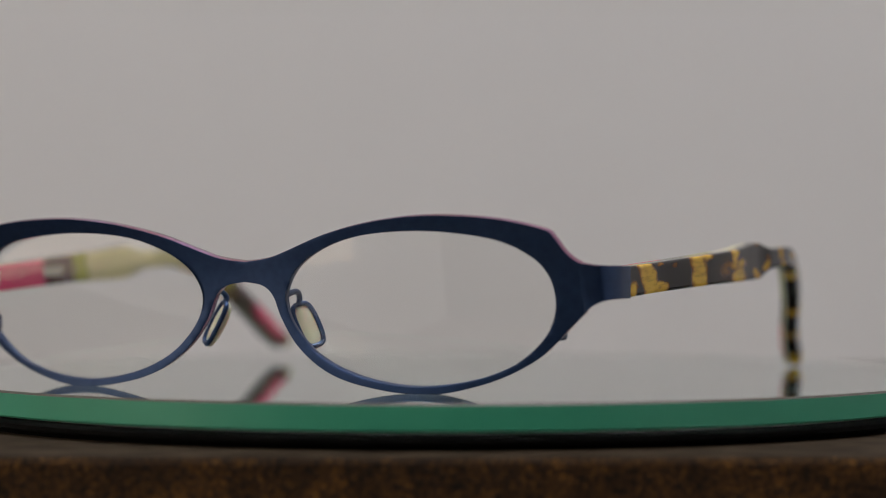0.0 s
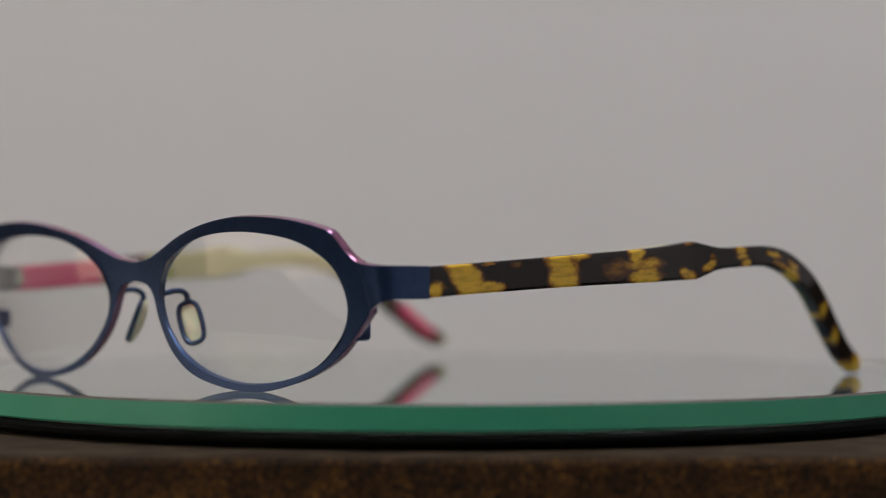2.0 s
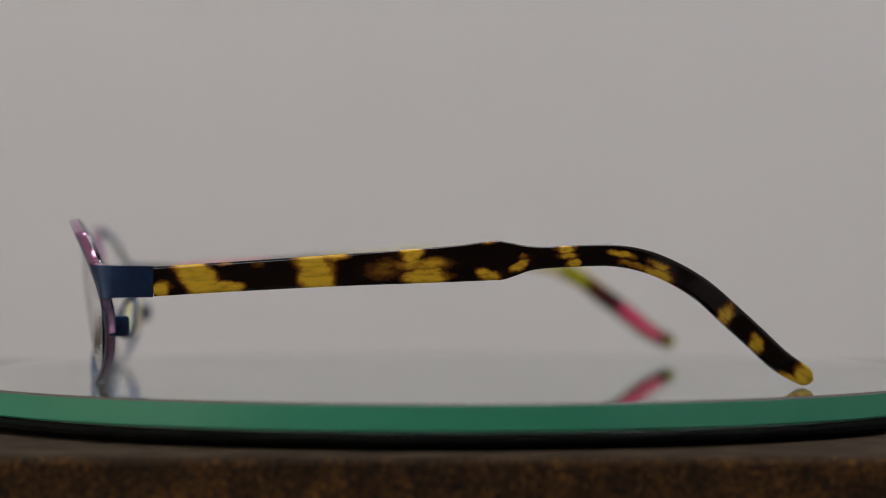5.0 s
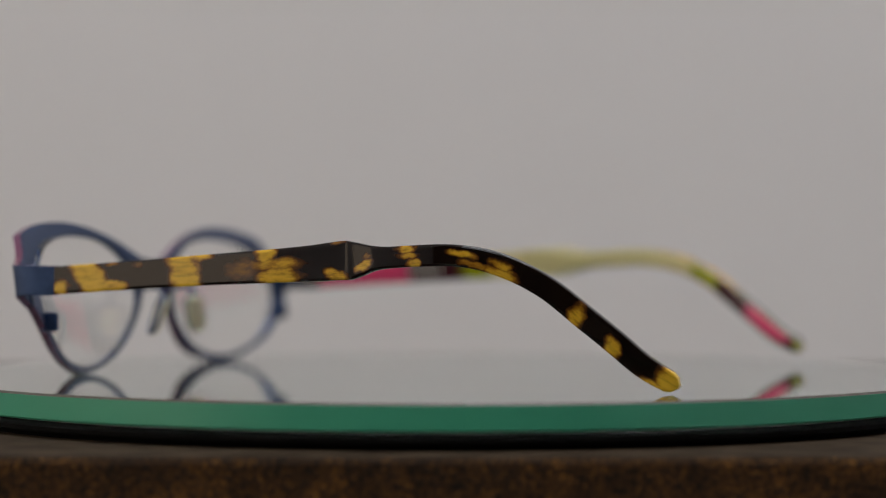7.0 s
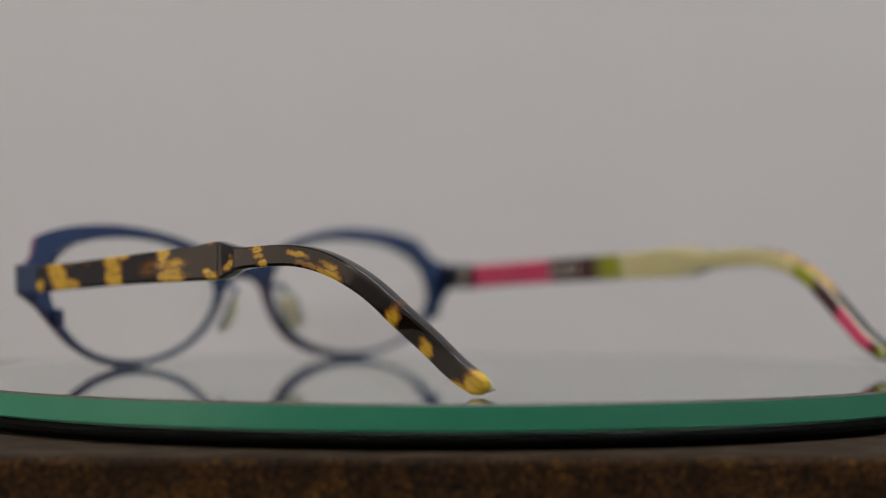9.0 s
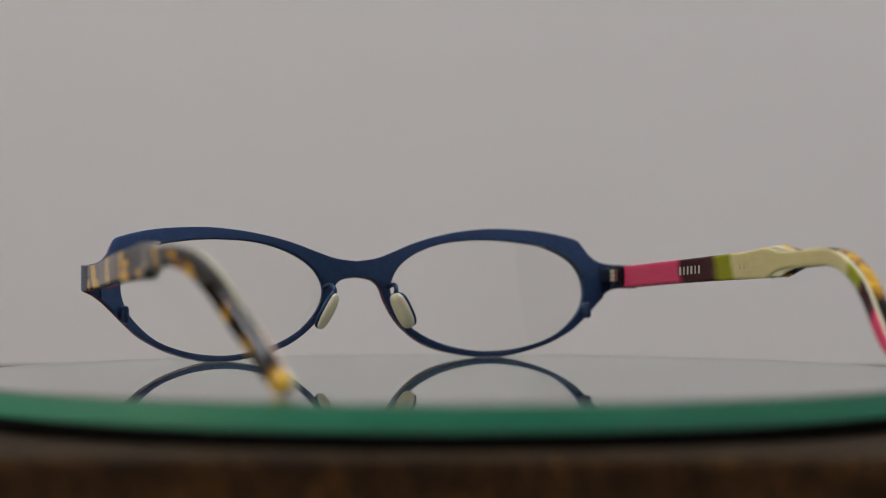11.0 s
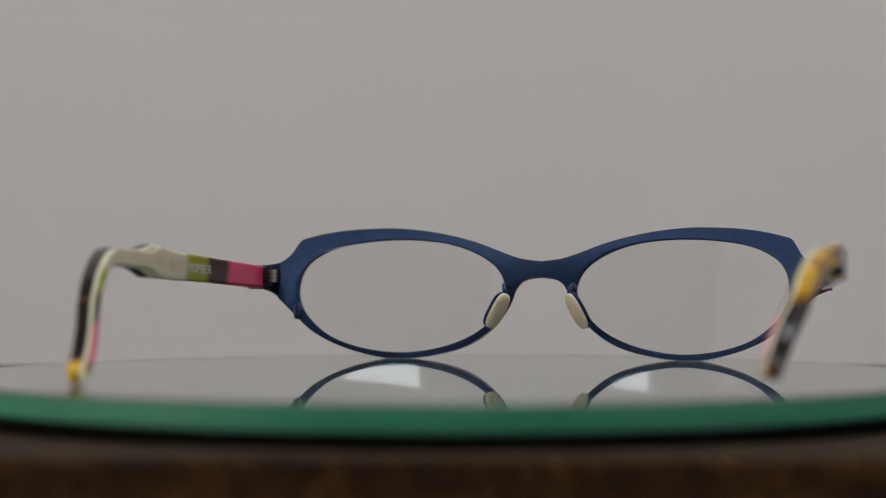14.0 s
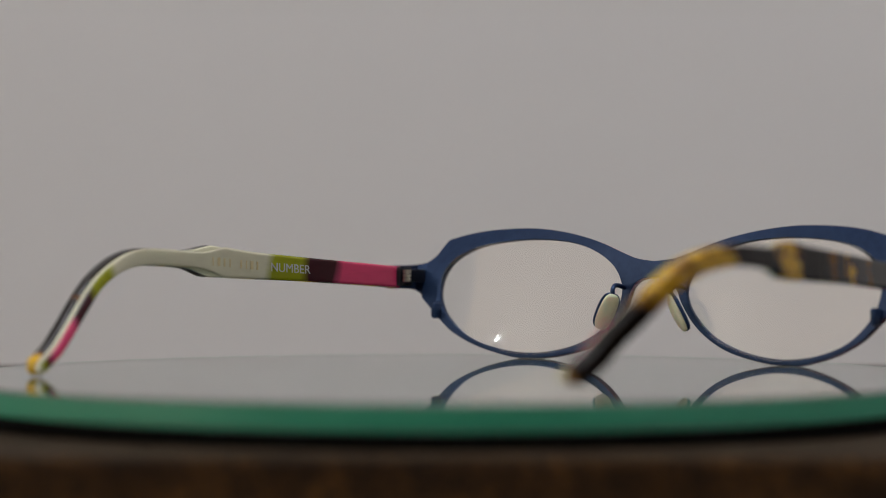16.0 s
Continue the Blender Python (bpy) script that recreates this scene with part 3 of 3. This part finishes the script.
def temple(sign, mat):
    t = temple_layer("temple", sign, 0.0, 2.5, mat, glasses, "tortoiseshell acetate temple with striped inner face")
    temple_layer("core_layer", sign, 2.45, 3.2, CREAM_CORE, t, "cream middle layer", grow=-0.08, edge=0.35, pare=0.38)
    temple_layer("inner_layer", sign, 3.15, 3.75, STRIPES if sign > 0 else STRIPES_B, t, "pink, plum, lime and cream striped layer", grow=-0.10, inner=True)
    # print: pale over the dark stripes, worn gold over the cream
    def inner_face(y):
        return (float(np.interp(y, [q[0] for q in STATIONS], [q[3] for q in STATIONS])) - 3.76, float(np.interp(y, [q[0] for q in STATIONS], [q[1] for q in STATIONS])))

    def bars(rows, mat, label):
        bm = bmesh.new()
        for y, w in rows:
            x, z = inner_face(y)
            box(bm, (sign * x * MM - 0.00004, (y - w / 2) * MM, (z - 0.9) * MM), (sign * x * MM + 0.00004, (y + w / 2) * MM, (z + 0.9) * MM))
        part("printed_bars", bm, mat, t, label, smooth=False)
    bars([(56.0 + 1.75 * i, (0.55, 0.9, 0.35)[i % 3]) for i in range(9) if i != 4], GOLD_PRINT, "worn gold print")
    if sign > 0:
        cu = bpy.data.curves.new("print_line", "FONT")
        cu.body, cu.size, cu.extrude = "NUMBER", 2.75, 0.04
        ob = bpy.data.objects.new("print_line", cu)
        scene.collection.objects.link(ob)
        me = bpy.data.meshes.new_from_object(ob.evaluated_get(bpy.context.evaluated_depsgraph_get()))
        bpy.data.objects.remove(ob)
        bm = bmesh.new()
        bm.from_mesh(me)
        bpy.data.meshes.remove(me)
        for v in bm.verts:
            y = 52.0 - v.co.x * 1.12
            x, z = inner_face(y)
            v.co = Vector(((x - v.co.z) * MM, y * MM, (z - 0.95 + v.co.y) * MM))
        part("lettering", bm, PALE_PRINT, t, "pale printed word", smooth=False)
    else:
        bars([(34.4 + 1.35 * i, (0.75, 0.5, 0.6)[i % 3]) for i in range(6)], PALE_PRINT, "pale print on the plum stripe")
    return t


def hinge(sign):
    bm = box(bmesh.new(), (60.2 * MM, 3.6 * MM, 17.4 * MM), (63.2 * MM, 11.2 * MM, 20.4 * MM), 0.0002)
    box(bm, (60.8 * MM, 8.0 * MM, 16.6 * MM), (64.2 * MM, 12.6 * MM, 21.0 * MM), 0.0002)
    bmesh.ops.transform(bm, verts=bm.verts, matrix=Matrix.Diagonal((sign, 1, 1, 1)))
    h = part("hinge", bm, BLACK_STEEL, glasses, "small dark hinge with a steel barrel")
    for z in (17.6, 18.55, 19.5):
        b2 = bmesh.new()
        bmesh.ops.create_cone(b2, cap_ends=True, segments=16, radius1=0.75 * MM, radius2=0.75 * MM, depth=0.85 * MM, matrix=Matrix.Translation((sign * 59.9 * MM, 11.5 * MM, (z + 0.4) * MM)))
        box(b2, (sign * 59.9 * MM - 0.0009, 10.6 * MM, z * MM), (sign * 59.9 * MM + 0.0009, 11.6 * MM, (z + 0.8) * MM), 0.0001)
        part("knuckle", b2, STEEL, h)
    return h


def clip(sign):
    bm = box(bmesh.new(), (54.9 * MM, 3.0 * MM, 9.0 * MM), (56.3 * MM, 7.1 * MM, 12.7 * MM), 0.0007)
    bmesh.ops.transform(bm, verts=bm.verts, matrix=Matrix.Diagonal((sign, 1, 1, 1)))
    return part("rim_lock", bm, NAVY, glasses, "navy rim lock tab")


def nose_pad(sign):
    mid = Vector((9.0, 5.3, 11.1))
    axis = Vector((4.6, -0.6, -8.6)).normalized()
    out = Vector((-0.62, 0.72, -0.38))
    out = (out - axis * out.dot(axis)).normalized()
    side = axis.cross(out)
    m = Matrix((side, axis, out)).transposed().to_4x4()
    m.translation = mid
    flip = Matrix.Diagonal((sign * MM, MM, MM, 1))
    # the wire: from the rim, back and round the pad
    loop = []
    for k in range(29):
        a = 2 * math.pi * k / 28
        c, s = math.cos(a), math.sin(a)
        loop.append(m @ Vector((1.9 * math.copysign(abs(c) ** 0.6, c), 4.0 * math.copysign(abs(s) ** 0.7, s), -0.5)))
    stem = spline([(7.7, face_y(8, 17) + 1.0, 16.3), (7.8, 2.4, 16.9), (7.7, 4.2, 16.8), (7.4, 5.4, 15.9), tuple(m @ Vector((0, -4.0, -0.5)))], 5)
    bm = tube(bmesh.new(), [flip @ Vector(p) for p in stem], 0.00052, 10)
    arm = part("pad_arm", bm, NAVY, glasses, "navy wire arm of a nose pad")
    bm = tube(bmesh.new(), [flip @ p for p in loop], 0.00045, 8)
    part("pad_loop", bm, NAVY, arm)
    bm = bmesh.new()
    bmesh.ops.create_uvsphere(bm, u_segments=24, v_segments=14, radius=1)
    for v in bm.verts:
        x, y, z = v.co
        r = math.hypot(x, y)
        q = 1.0 if r < 1e-6 else (abs(x / r) ** 3 + abs(y / r) ** 3) ** (-1 / 3)
        v.co = flip @ (m @ Vector((x * q * 1.95, y * q * 4.4, z * (1.25 if z > 0 else 0.75))))
    part("pad", bm, SILICONE, arm, "soft cream silicone nose pad")
    return arm


for sign, mat in ((1, TORTOISE_A), (-1, TORTOISE_B)):
    lens(sign), temple(sign, mat), hinge(sign), clip(sign), nose_pad(sign)

# ---------------------------------------------------------------- lamps of the room
cl = new("ceiling_light")
tagged(cl, "white rectangular ceiling light panel", "ceiling light")
part("light_frame", box(bmesh.new(), (-0.31, -0.49, 2.33), (0.95, 0.17, CEIL_Z), 0.01), WALL, cl, smooth=False)
part("diffuser", box(bmesh.new(), (-0.28, -0.46, 2.305), (0.92, 0.14, 2.33), 0.004), LAMP_GLOW, cl, smooth=False)

for place in (WARM_BULB, COOL_BULB):
    lamp = new("pendant_lamp")
    lamp.location = place
    tagged(lamp, "small bare bulb lamp hanging from the ceiling by a cord", "pendant lamp", group="bare bulbs")
    bm = bmesh.new()
    lathe(bm, [(0.006, 0.075), (0.017, 0.070), (0.019, 0.042), (0.012, 0.030)], 24)
    part("socket", bm, BLACK_STEEL, lamp)
    part("cord", tube(bmesh.new(), [(0, 0, 0.072), (0, 0, CEIL_Z - place[2])], 0.003, 8), BLACK_STEEL, lamp)

# ---------------------------------------------------------------- dust on the glass
bm = bmesh.new()
rnd = random.Random(7)
for k in range(16):
    r, a = 0.092 * math.sqrt(rnd.random()), rnd.uniform(0, 2 * math.pi)
    size = rnd.uniform(0.00005, 0.00014)
    bmesh.ops.create_icosphere(bm, subdivisions=1, radius=size, matrix=Matrix.Translation((r * math.cos(a), r * math.sin(a), size * 0.5)) @ Matrix.Rotation(a * 3, 4, "Z") @ Matrix.Diagonal((1.9, 1, 0.6, 1)))
tagged(part("dust", bm, CHAMFER, turntable, "grey specks of dust"), kind="stuff")

# ---------------------------------------------------------------- the turning
AXIS = Vector((0.0075, 0.0672, 0.0))      # the turntable's axis in the spectacles' own space
TURN = [(0.0, -23.94), (1.0, -35.92), (2.0, -48.14), (3.0, -60.37), (4.0, -72.54), (5.0, -84.56), (6.0, -96.6), (7.0, -108.6), (8.0, -120.65), (9.0, -132.6),
        (10.0, -144.5), (11.0, -156.3), (12.0, -168.15), (13.0, -180.3), (14.0, -192.25), (15.0, -204.29), (16.0, -216.37)]


def motions():
    rows, disc = [], []
    for i in range(len(TURN) * 2 - 1):
        t = i / 2
        a = float(np.interp(t, [r[0] for r in TURN], [r[1] for r in TURN]))
        m = pose(0, 0, 0, 0, 0, a)
        rows.append((t, m @ Matrix.Translation(-AXIS)))
        disc.append((t, m))
    walk(glasses, rows)
    walk(turntable, disc)
    far = [(0.0, 0.385), (9.2, 0.385), (11.2, 0.500), (16.0, 0.500)]
    walk(focus, [(t, pose(EYE[0], EYE[1] + d, EYE[2])) for t, d in far])


motions()
